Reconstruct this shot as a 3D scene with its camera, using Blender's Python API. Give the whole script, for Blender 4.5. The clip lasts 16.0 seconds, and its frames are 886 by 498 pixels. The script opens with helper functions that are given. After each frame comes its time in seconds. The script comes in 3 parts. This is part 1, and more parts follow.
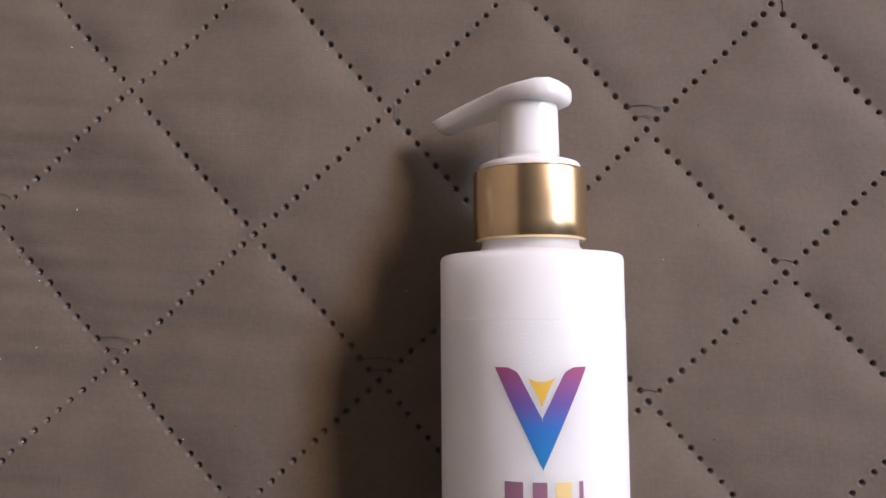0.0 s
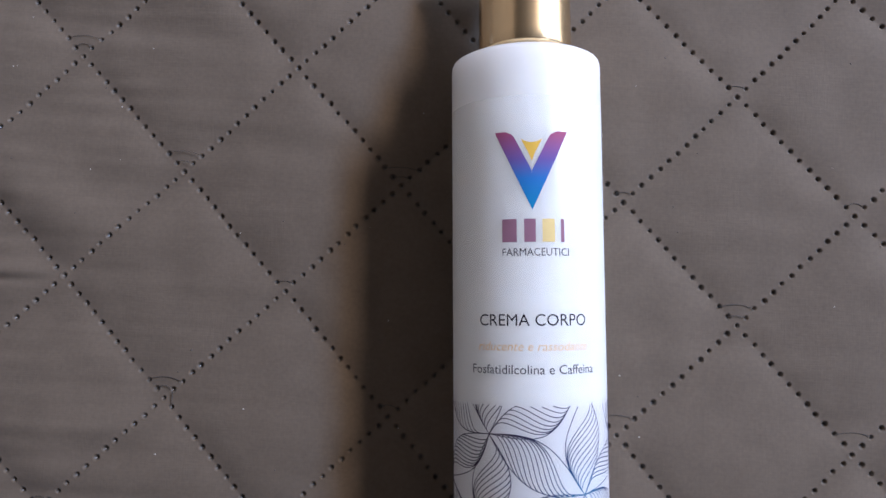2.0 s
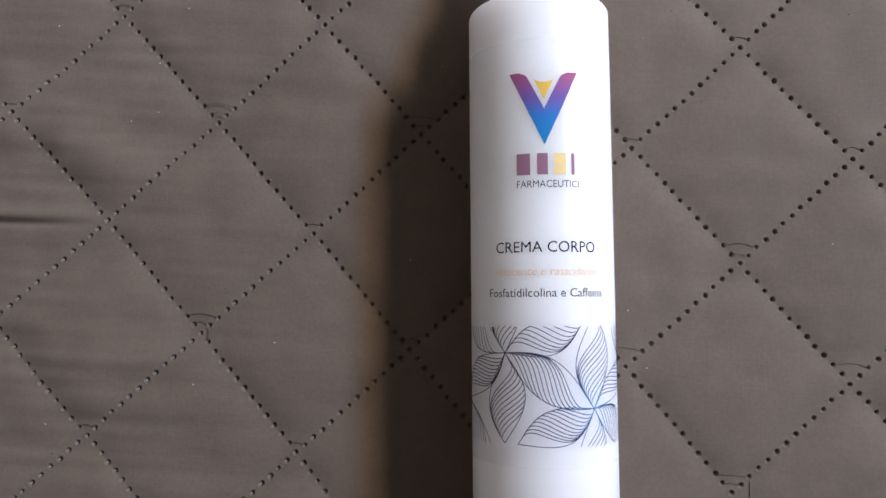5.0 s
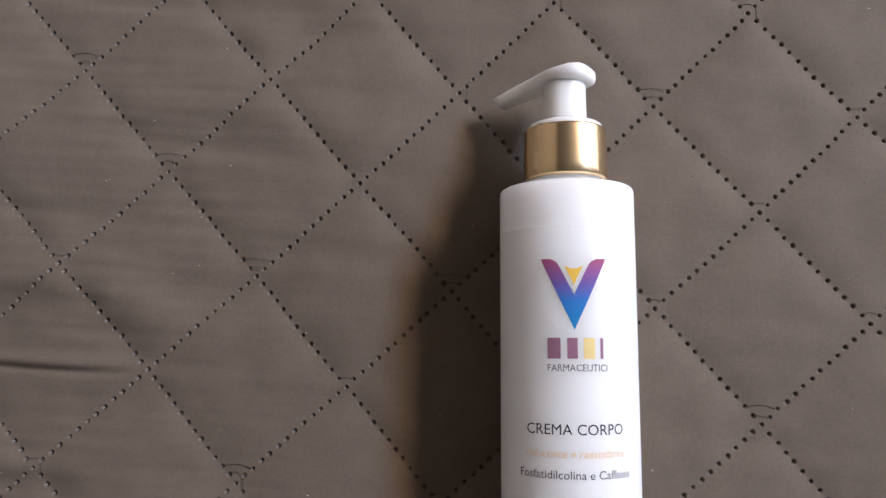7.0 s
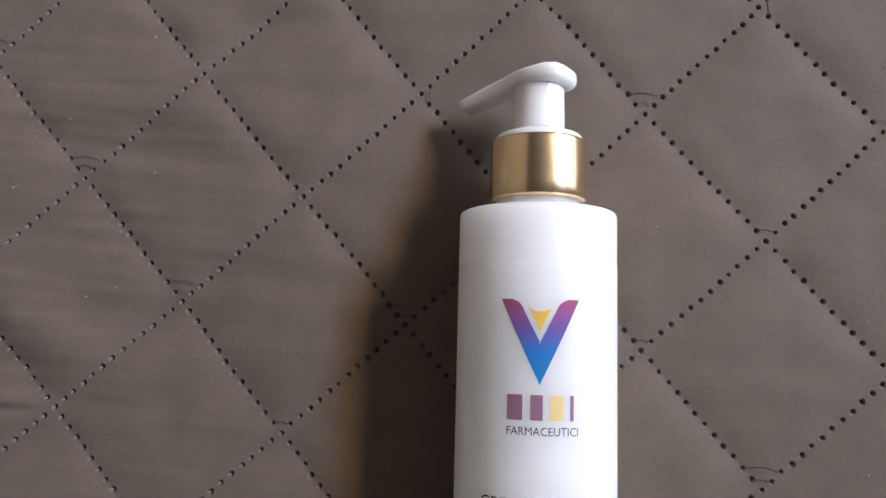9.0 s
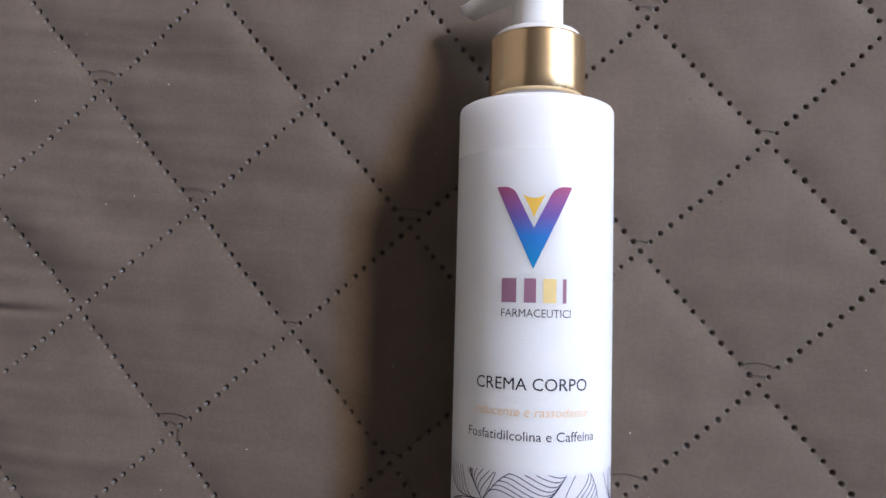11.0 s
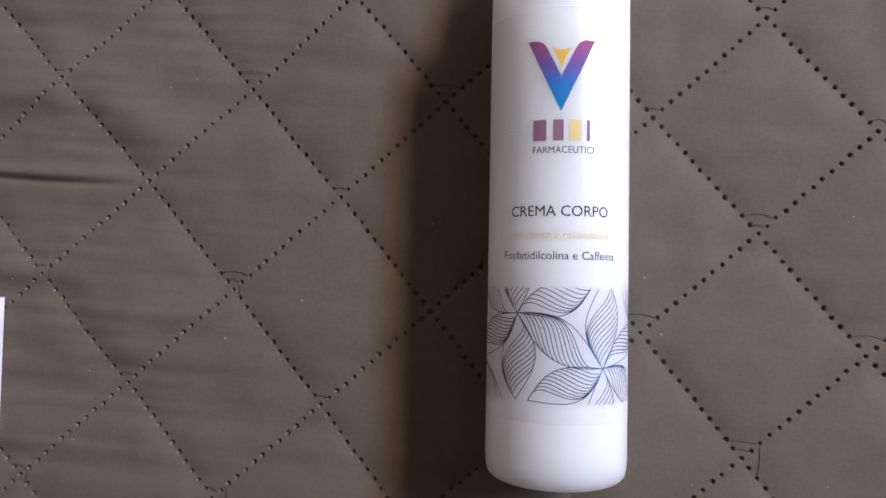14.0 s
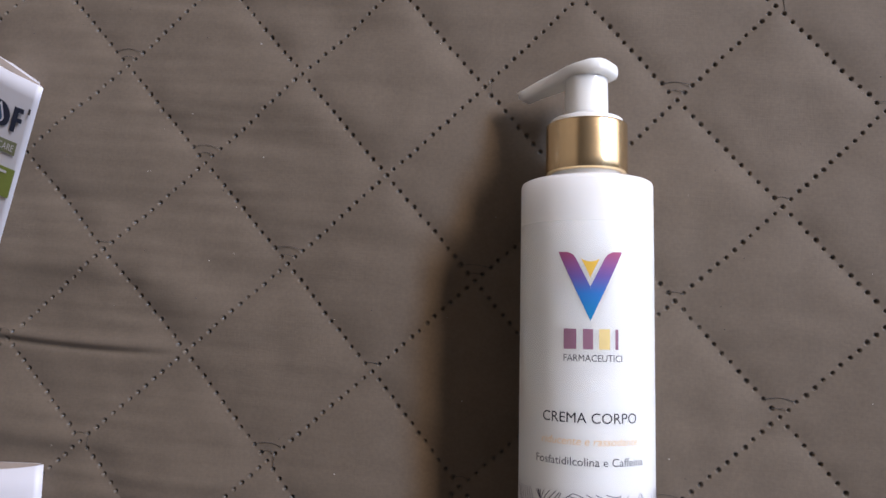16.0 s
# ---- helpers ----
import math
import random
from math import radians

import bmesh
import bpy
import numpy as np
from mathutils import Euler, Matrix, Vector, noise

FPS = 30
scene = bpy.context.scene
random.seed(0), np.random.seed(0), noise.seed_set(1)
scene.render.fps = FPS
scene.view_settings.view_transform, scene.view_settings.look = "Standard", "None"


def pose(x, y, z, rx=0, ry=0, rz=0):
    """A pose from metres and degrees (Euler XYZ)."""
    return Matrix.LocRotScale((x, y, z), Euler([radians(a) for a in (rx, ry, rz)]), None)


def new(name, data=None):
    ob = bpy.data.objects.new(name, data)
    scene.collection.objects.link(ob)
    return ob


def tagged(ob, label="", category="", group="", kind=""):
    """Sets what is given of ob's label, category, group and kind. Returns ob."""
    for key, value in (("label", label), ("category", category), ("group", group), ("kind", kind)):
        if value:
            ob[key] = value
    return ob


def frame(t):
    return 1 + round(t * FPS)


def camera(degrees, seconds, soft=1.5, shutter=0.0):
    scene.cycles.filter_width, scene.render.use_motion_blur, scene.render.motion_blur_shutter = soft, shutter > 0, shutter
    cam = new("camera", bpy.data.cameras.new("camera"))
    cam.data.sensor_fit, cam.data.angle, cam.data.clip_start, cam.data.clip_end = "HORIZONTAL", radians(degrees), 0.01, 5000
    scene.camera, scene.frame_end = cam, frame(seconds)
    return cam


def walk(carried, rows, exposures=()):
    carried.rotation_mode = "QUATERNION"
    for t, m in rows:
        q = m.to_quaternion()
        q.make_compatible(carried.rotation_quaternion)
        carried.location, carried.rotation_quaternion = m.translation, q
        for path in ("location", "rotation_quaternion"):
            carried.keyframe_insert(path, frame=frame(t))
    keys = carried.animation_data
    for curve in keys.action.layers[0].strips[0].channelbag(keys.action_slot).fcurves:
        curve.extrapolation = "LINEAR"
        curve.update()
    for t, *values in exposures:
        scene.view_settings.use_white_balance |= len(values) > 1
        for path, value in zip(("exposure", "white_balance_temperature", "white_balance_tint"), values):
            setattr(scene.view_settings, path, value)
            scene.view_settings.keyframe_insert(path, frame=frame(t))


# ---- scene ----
cam = camera(63.07, 16.0, soft=1.55)
ROWS = [
    (0.0, -0.02239, 0.03736, 0.22107, 4.371, 1.011, 2.650),
    (0.5, -0.02330, 0.02204, 0.22967, 4.428, 1.175, 2.971),
    (1.0, -0.02234, 0.00684, 0.23554, 4.214, 1.355, 2.930),
    (1.5, -0.02074, -0.01151, 0.25065, 4.831, 1.625, 3.120),
    (2.0, -0.01882, -0.03065, 0.26248, 4.739, 1.764, 2.874),
    (2.5, -0.01955, -0.04777, 0.26490, 4.344, 2.045, 2.836),
    (3.0, -0.01939, -0.06343, 0.26876, 4.340, 1.577, 3.332),
    (3.2, -0.01873, -0.06639, 0.26934, 3.622, 1.612, 2.394),
    (5.3, -0.01846, -0.05077, 0.27774, 4.604, 3.039, 2.957),
    (5.5, -0.02033, -0.04966, 0.27560, 4.148, 2.952, 3.436),
    (6.0, -0.02696, -0.04278, 0.28163, 4.838, 3.593, 3.746),
    (6.5, -0.02909, -0.03259, 0.28812, 5.479, 4.131, 3.554),
    (7.0, -0.02905, -0.00533, 0.29278, 7.156, 3.493, 3.373),
    (7.5, -0.03209, 0.00825, 0.28899, 7.367, 2.980, 3.537),
    (8.0, -0.02838, 0.01151, 0.28776, 7.496, 2.620, 3.501),
    (8.2, -0.02574, 0.01371, 0.28054, 7.245, 2.655, 3.707),
    (10.3, -0.00665, 0.01282, 0.24134, 4.477, 5.314, 4.860),
    (10.5, -0.00730, 0.00751, 0.24520, 4.008, 5.227, 4.721),
    (11.0, -0.00342, -0.00958, 0.25623, 4.086, 6.073, 4.567),
    (11.5, -0.00349, -0.02549, 0.26416, 3.869, 6.396, 4.789),
    (12.0, -0.00196, -0.03395, 0.26894, 3.495, 6.422, 4.574),
    (12.5, -0.00317, -0.04819, 0.27090, 2.695, 6.294, 4.749),
    (13.0, -0.00413, -0.05749, 0.27778, 2.487, 6.474, 4.540),
    (13.5, -0.00566, -0.06245, 0.28248, 2.774, 6.268, 4.385),
    (14.0, -0.00853, -0.05830, 0.28522, 2.982, 6.375, 4.232),
    (14.5, -0.00723, -0.05116, 0.28547, 3.200, 6.316, 3.848),
    (15.0, -0.00943, -0.03614, 0.29369, 4.434, 6.509, 4.040),
    (15.5, -0.01554, -0.01541, 0.29780, 5.353, 6.674, 4.111),
    (16.0, -0.02135, -0.00321, 0.30071, 5.995, 6.672, 4.320),
]
# stops, kelvin and tint of the recording, which drifts as the bottle fills the view
TONE = [(0.0, -0.08, 6670, 23.5), (0.5, -0.03, 6420, 19.5), (1.25, -0.03, 6020, 17.5), (2.0, -0.03, 5670, 15.5), (2.5, 0.02, 5750, 17.5), (3.0, -0.03, 5470, 11.5), (4.3, 0.02, 5820, 13.5),
        (5.5, 0.07, 6120, 15.5), (6.5, 0.02, 6320, 16.5), (8.0, -0.05, 6250, 15.5), (9.5, -0.05, 6170, 15.5), (11.0, -0.05, 5950, 15.5), (12.0, -0.03, 5470, 13.5), (12.5, 0, 6070, 19.5),
        (13.5, -0.03, 6090, 19.5), (14.0, -0.06, 6100, 19), (14.5, -0.09, 5720, 12.5), (15.0, -0.05, 6070, 14.5), (16.0, -0.03, 6300, 15.5)]
walk(cam, [(t, pose(x, y, z, rx, ry, rz)) for t, x, y, z, rx, ry, rz in ROWS], TONE)

# ---- world and light ----
world = bpy.data.worlds.new("sky")
scene.world = world
world.use_nodes = True
wn = world.node_tree.nodes
sky = wn.new("ShaderNodeTexSky")
sky.sky_type, sky.sun_disc = "NISHITA", False
sky.sun_elevation, sky.sun_rotation = radians(40), radians(60)
wn["Background"].inputs["Strength"].default_value = 0.1
world.node_tree.links.new(sky.outputs["Color"], wn["Background"].inputs["Color"])

# one tall opening in the east wall: an added warm lamp at its top, cool sky under it, dim outdoors lower down
WIN_X, WIN_YA, WIN_YB, WIN_ZA, WIN_ZB = 1.60, 0.23, 1.97, -0.43, 1.88


def daylight(name, y0, y1, z0, z1, watts, colour):
    lamp = bpy.data.lights.new(name, "AREA")
    lamp.shape, lamp.size, lamp.size_y = "RECTANGLE", z1 - z0, y1 - y0
    lamp.energy, lamp.color = watts, colour
    new(name, lamp).matrix_world = Matrix.Translation((WIN_X + 0.02, (y0 + y1) / 2, (z0 + z1) / 2)) @ Euler((0, radians(90), 0)).to_matrix().to_4x4()


# upper strip is an added warm lamp that browns the edge of the bottle's shadow
daylight("added_warm_daylight", 0.85, 1.95, 1.55, 1.86, 62.0, (1.22, 0.955, 0.70))
daylight("sky_daylight", 0.50, 1.65, 1.24, 1.54, 60.0, (0.71, 0.965, 1.34))
daylight("outdoor_daylight", 0.25, 1.95, -0.41, 1.23, 19.0, (0.90, 0.96, 1.06))


# ---- materials ----
def material(name, colour, rough=0.5, metal=0.0, spread=0.06, scale=300.0, bump=0.0, bump_scale=900.0, **more):
    """A surface whose colour and relief vary at two scales."""
    m = bpy.data.materials.new(name)
    m.use_nodes = True
    n, link = m.node_tree.nodes, m.node_tree.links.new
    b = n["Principled BSDF"]
    b.inputs["Roughness"].default_value, b.inputs["Metallic"].default_value = rough, metal
    for key, value in more.items():
        b.inputs[key.replace("_", " ")].default_value = value
    place = n.new("ShaderNodeTexCoord")
    coarse, fine, both = n.new("ShaderNodeTexNoise"), n.new("ShaderNodeTexNoise"), n.new("ShaderNodeMath")
    coarse.inputs["Scale"].default_value, fine.inputs["Scale"].default_value = scale / 8, scale
    coarse.inputs["Detail"].default_value = fine.inputs["Detail"].default_value = 3
    both.operation = "ADD"
    ramp = n.new("ShaderNodeMapRange")
    ramp.inputs["From Min"].default_value, ramp.inputs["From Max"].default_value = 0.6, 1.4
    ramp.inputs["To Min"].default_value, ramp.inputs["To Max"].default_value = 1 - spread, 1 + spread
    tint = n.new("ShaderNodeVectorMath")
    tint.operation = "SCALE"
    tint.inputs[0].default_value = colour
    for tex in (coarse, fine):
        link(place.outputs["Object"], tex.inputs["Vector"])
    link(coarse.outputs["Fac"], both.inputs[0])
    link(fine.outputs["Fac"], both.inputs[1])
    link(both.outputs[0], ramp.inputs["Value"])
    link(ramp.outputs[0], tint.inputs["Scale"])
    link(tint.outputs[0], b.inputs["Base Color"])
    if bump:
        grain, relief = n.new("ShaderNodeTexNoise"), n.new("ShaderNodeBump")
        grain.inputs["Scale"].default_value, relief.inputs["Strength"].default_value = bump_scale, bump
        relief.inputs["Distance"].default_value = 0.0003
        link(place.outputs["Object"], grain.inputs["Vector"])
        link(grain.outputs["Fac"], relief.inputs["Height"])
        link(relief.outputs[0], b.inputs["Normal"])
    return m


def fabric_material():
    """Brushed microfibre: fine weave, faint blotches, and smoother melt dots, darkened further for the shade in their
    holes.
    """
    m = material("grey_microfibre", (0.134, 0.102, 0.073), 0.85, spread=0.12, scale=700.0, Sheen_Weight=0.10, Sheen_Roughness=0.5)
    n, link = m.node_tree.nodes, m.node_tree.links.new
    b = n["Principled BSDF"]
    place = n.new("ShaderNodeTexCoord")
    heights = []
    for stretch in ((1500, 180, 300), (180, 1500, 300)):
        grow, weave = n.new("ShaderNodeMapping"), n.new("ShaderNodeTexNoise")
        grow.inputs["Scale"].default_value = stretch
        weave.inputs["Scale"].default_value, weave.inputs["Detail"].default_value = 1.0, 2
        link(place.outputs["Object"], grow.inputs["Vector"])
        link(grow.outputs[0], weave.inputs["Vector"])
        heights.append(weave.outputs["Fac"])
    both, relief = n.new("ShaderNodeMath"), n.new("ShaderNodeBump")
    both.operation = "ADD"
    link(heights[0], both.inputs[0])
    link(heights[1], both.inputs[1])
    relief.inputs["Strength"].default_value, relief.inputs["Distance"].default_value = 0.14, 0.0003
    link(both.outputs[0], relief.inputs["Height"])
    link(relief.outputs[0], b.inputs["Normal"])
    pit, mix, gloss = n.new("ShaderNodeAttribute"), n.new("ShaderNodeMix"), n.new("ShaderNodeMapRange")
    pit.attribute_name = "melted_shade"
    mix.data_type = "RGBA"
    old = b.inputs["Base Color"].links[0].from_socket
    link(pit.outputs["Fac"], mix.inputs["Factor"])
    link(old, mix.inputs["A"])
    # dark base colour also carries the shade inside the dot's hole
    mix.inputs["B"].default_value = (0.042, 0.036, 0.030, 1)
    link(mix.outputs["Result"], b.inputs["Base Color"])
    gloss.inputs["To Min"].default_value, gloss.inputs["To Max"].default_value = 0.85, 0.30
    link(pit.outputs["Fac"], gloss.inputs["Value"])
    link(gloss.outputs[0], b.inputs["Roughness"])
    return m


def fade_material(name, stops, centre=None, reach=0.03, axis=None, rough=0.7):
    """A print whose colour runs along an axis of the part, or away from a centre."""
    m = bpy.data.materials.new(name)
    m.use_nodes = True
    n, link = m.node_tree.nodes, m.node_tree.links.new
    b = n["Principled BSDF"]
    b.inputs["Roughness"].default_value, b.inputs["Specular IOR Level"].default_value = rough, 0.2
    place, ramp = n.new("ShaderNodeTexCoord"), n.new("ShaderNodeValToRGB")
    for k, (at, colour) in enumerate(stops):
        stop = ramp.color_ramp.elements[k] if k < 2 else ramp.color_ramp.elements.new(at)
        stop.position, stop.color = at, (*colour, 1)
    if centre:
        gap, part_of = n.new("ShaderNodeVectorMath"), n.new("ShaderNodeMath")
        gap.operation, part_of.operation = "DISTANCE", "DIVIDE"
        gap.inputs[1].default_value = centre
        part_of.inputs[1].default_value = reach
        link(place.outputs["Object"], gap.inputs[0])
        link(gap.outputs["Value"], part_of.inputs[0])
        link(part_of.outputs[0], ramp.inputs["Fac"])
    else:
        split = n.new("ShaderNodeSeparateXYZ")
        link(place.outputs["Generated"], split.inputs[0])
        link(split.outputs[axis], ramp.inputs["Fac"])
    link(ramp.outputs[0], b.inputs["Base Color"])
    return m


FABRIC = fabric_material()
THREAD = material("thread", (0.05, 0.043, 0.037), 0.7)
PLASTIC = material("white_bottle_plastic", (0.86, 0.855, 0.82), 0.30, spread=0.012, scale=120, bump=0.03, bump_scale=260,
                   Subsurface_Weight=1.0, Subsurface_Radius=(0.04, 0.039, 0.038), Subsurface_Scale=1.0)
LABEL = material("clear_label_film", (0.80, 0.83, 0.83), 0.7, spread=0.01, scale=400, bump=0.03, bump_scale=1500, Alpha=0.14, Specular_IOR_Level=0.25)
PUMP = material("white_pump_plastic", (0.85, 0.84, 0.80), 0.22, spread=0.01, scale=200, bump=0.02, bump_scale=200,
                Subsurface_Weight=0.75, Subsurface_Radius=(0.008, 0.0078, 0.0076), Subsurface_Scale=1.0)
GOLD = material("brushed_gold", (0.88, 0.66, 0.38), 0.23, metal=1.0, spread=0.05, scale=500, bump=0.03, bump_scale=300)
INK = material("black_ink", (0.02, 0.019, 0.025), 0.75, spread=0.15, Specular_IOR_Level=0.15)
GREY_INK = material("grey_ink", (0.075, 0.07, 0.08), 0.75, spread=0.15, Specular_IOR_Level=0.15)
PALE_INK = material("pale_orange_ink", (0.74, 0.50, 0.26), 0.75, Specular_IOR_Level=0.15)
MAUVE = material("mauve_ink", (0.30, 0.15, 0.21), 0.75, Specular_IOR_Level=0.15)
YELLOW = material("yellow_ink", (0.80, 0.50, 0.08), 0.75, Specular_IOR_Level=0.15)
PALE_YELLOW = material("pale_yellow_ink", (0.80, 0.62, 0.27), 0.75, Specular_IOR_Level=0.15)
EMBLEM = fade_material("emblem_ink", [(0.0, (0.01, 0.23, 0.47)), (1.0, (0.37, 0.09, 0.17)), (0.40, (0.03, 0.17, 0.50)), (0.64, (0.15, 0.10, 0.34))], axis="Y")
F2 = (0.0138, -0.0831, 0.0206)
LINES = fade_material("leaf_line_ink", [(0.0, (0.01, 0.13, 0.28)), (1.0, (0.030, 0.018, 0.045)), (0.38, (0.02, 0.035, 0.10))], centre=F2, reach=0.03)
BAND = fade_material("band_tint", [(0.0, (0.40, 0.62, 0.82)), (1.0, (0.52, 0.48, 0.66)), (0.45, (0.52, 0.54, 0.72))], centre=F2, reach=0.026)
BAND.node_tree.nodes["Principled BSDF"].inputs["Alpha"].default_value = 0.12
CARD = material("white_card", (0.74, 0.73, 0.78), 0.45, spread=0.02, scale=200, bump=0.05)
CARD_RAW = material("raw_card", (0.34, 0.28, 0.24), 0.9, spread=0.08)
NAVY = material("navy_ink", (0.012, 0.02, 0.05), 0.45)
BLUE = material("steel_blue_ink", (0.05, 0.12, 0.22), 0.45)
SAGE = material("sage_ink", (0.22, 0.24, 0.13), 0.5)
OLIVE = material("olive_ink", (0.24, 0.30, 0.06), 0.5)
# unseen walls and ceiling close the room; dark colours hold bounced light down
WALL = material("low_bounce_wall", (0.07, 0.052, 0.035), 0.8, spread=0.04, scale=12, bump=0.1, bump_scale=200)
# west wall is lighter than the rest to bounce side fill onto the bottle
WEST_WALL = material("side_fill_wall", (0.20, 0.17, 0.138), 0.8, spread=0.04, scale=12, bump=0.1, bump_scale=200)
CEIL = material("low_bounce_ceiling", (0.09, 0.08, 0.07), 0.85, spread=0.02, scale=10)
WOOD = material("floor_wood", (0.20, 0.12, 0.07), 0.45, spread=0.2, scale=30)
SOFA = material("sofa_cloth", (0.10, 0.09, 0.085), 0.9, spread=0.1, scale=400, bump=0.2)
LINT = material("lint", (0.45, 0.42, 0.38), 0.8)


# ---- builders ----
def mesh_of(name, verts, faces, mat, smooth=True):
    me = bpy.data.meshes.new(name)
    me.from_pydata([tuple(v) for v in verts], [], faces)
    me.materials.append(mat)
    if smooth:
        me.polygons.foreach_set("use_smooth", [True] * len(me.polygons))
    me.update()
    return me


def part(name, me, parent=None, label=""):
    ob = new(name, me)
    ob.parent = parent
    return tagged(ob, label)


def box_mesh(name, lo, hi, mat, bevel=0.0):
    bm = bmesh.new()
    bmesh.ops.create_cube(bm, size=1)
    for v in bm.verts:
        v.co = Vector([lo[k] + (v.co[k] + 0.5) * (hi[k] - lo[k]) for k in range(3)])
    if bevel:
        bmesh.ops.bevel(bm, geom=bm.edges[:], offset=bevel, segments=3, affect="EDGES", profile=0.5)
    me = bpy.data.meshes.new(name)
    bm.to_mesh(me)
    bm.free()
    me.materials.append(mat)
    return me


def lathe(name, profile, mat, turns=128):
    """A body of revolution round the local y axis, from pairs of radius and height."""
    verts, faces = [], []
    for r, y in profile:
        for k in range(turns):
            a = 2 * math.pi * k / turns
            verts.append((r * math.sin(a), y, r * math.cos(a)))
    for j in range(len(profile) - 1):
        for k in range(turns):
            k2 = (k + 1) % turns
            faces.append((j * turns + k, j * turns + k2, (j + 1) * turns + k2, (j + 1) * turns + k))
    return mesh_of(name, verts, faces, mat)


# ---- the room ----
X0, X1, Y0, Y1, Z0, Z1, T = -1.3, WIN_X, -2.2, 2.2, -0.45, 2.25, 0.12


def plain(name, lo, hi, mat, label):
    return tagged(new(name, box_mesh(name, lo, hi, mat)), label, name.split("_")[0], kind="structure")


plain("floor", (X0, Y0, Z0 - T), (X1, Y1, Z0), WOOD, "brown wooden floor of the room")
plain("ceiling", (X0 - T, Y0 - T, Z1), (X1 + T, Y1 + T, Z1 + T), CEIL, "plain unseen ceiling, kept dark to limit bounced light")
plain("wall_west", (X0 - T, Y0 - T, Z0 - T), (X0, Y1 + T, Z1), WEST_WALL, "plain unseen brown wall, lighter than the others for side fill")
plain("wall_north", (X0, Y1, Z0 - T), (X1, Y1 + T, Z1), WALL, "plain unseen wall, kept dark to limit bounced light")
plain("wall_south", (X0, Y0 - T, Z0 - T), (X1, Y0, Z1), WALL, "plain unseen wall, kept dark to limit bounced light")
east = tagged(new("wall_east"), "unseen wall with a window, kept dark to limit bounced light", "wall", kind="structure")
ya, yb, za, zb = WIN_YA, WIN_YB, WIN_ZA, WIN_ZB
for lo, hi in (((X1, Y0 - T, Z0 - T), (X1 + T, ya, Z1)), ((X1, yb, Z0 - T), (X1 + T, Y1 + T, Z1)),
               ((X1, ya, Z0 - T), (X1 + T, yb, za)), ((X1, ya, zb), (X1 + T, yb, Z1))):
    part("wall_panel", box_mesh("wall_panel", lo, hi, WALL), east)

# ---- the quilted cover ----
SIDE = 13
AX, AY = Vector((0.0412, -0.0421)), Vector((0.0406, 0.0406))
BOTTLE_X, BOTTLE_TURN, R_BODY, R_LABEL = 0.00015, 3.08, 0.0246, 0.0248


def lattice(x, y):
    """Row and column of the quilting, one unit a seam, slightly drawn out of square."""
    x, y = 10 * x, 10 * y
    i = 1.6843 + 1.1960 * x - 1.1898 * y + 0.0020 * x * x + 0.0089 * x * y + 0.0196 * y * y
    i += -0.0011 * x**3 + 0.0017 * x * x * y + 0.0034 * x * y * y + 0.0063 * y**3
    j = 0.4056 + 1.2651 * x + 1.2126 * y - 0.0076 * x * x + 0.0059 * x * y + 0.0274 * y * y
    j += -0.0104 * x**3 - 0.0030 * x * x * y + 0.0123 * x * y * y - 0.0063 * y**3
    return i, j


def hashed(a, b, seed):
    v = np.sin(a * 12.9898 + b * 78.233 + seed * 37.719) * 43758.5453
    return v - np.floor(v)


def soft_noise(x, y, seed):
    xi, yi = np.floor(x), np.floor(y)
    u, v = x - xi, y - yi
    u, v = u * u * (3 - 2 * u), v * v * (3 - 2 * v)
    n00, n10 = hashed(xi, yi, seed), hashed(xi + 1, yi, seed)
    n01, n11 = hashed(xi, yi + 1, seed), hashed(xi + 1, yi + 1, seed)
    return (n00 * (1 - u) + n10 * u) * (1 - v) + (n01 * (1 - u) + n11 * u) * v - 0.5


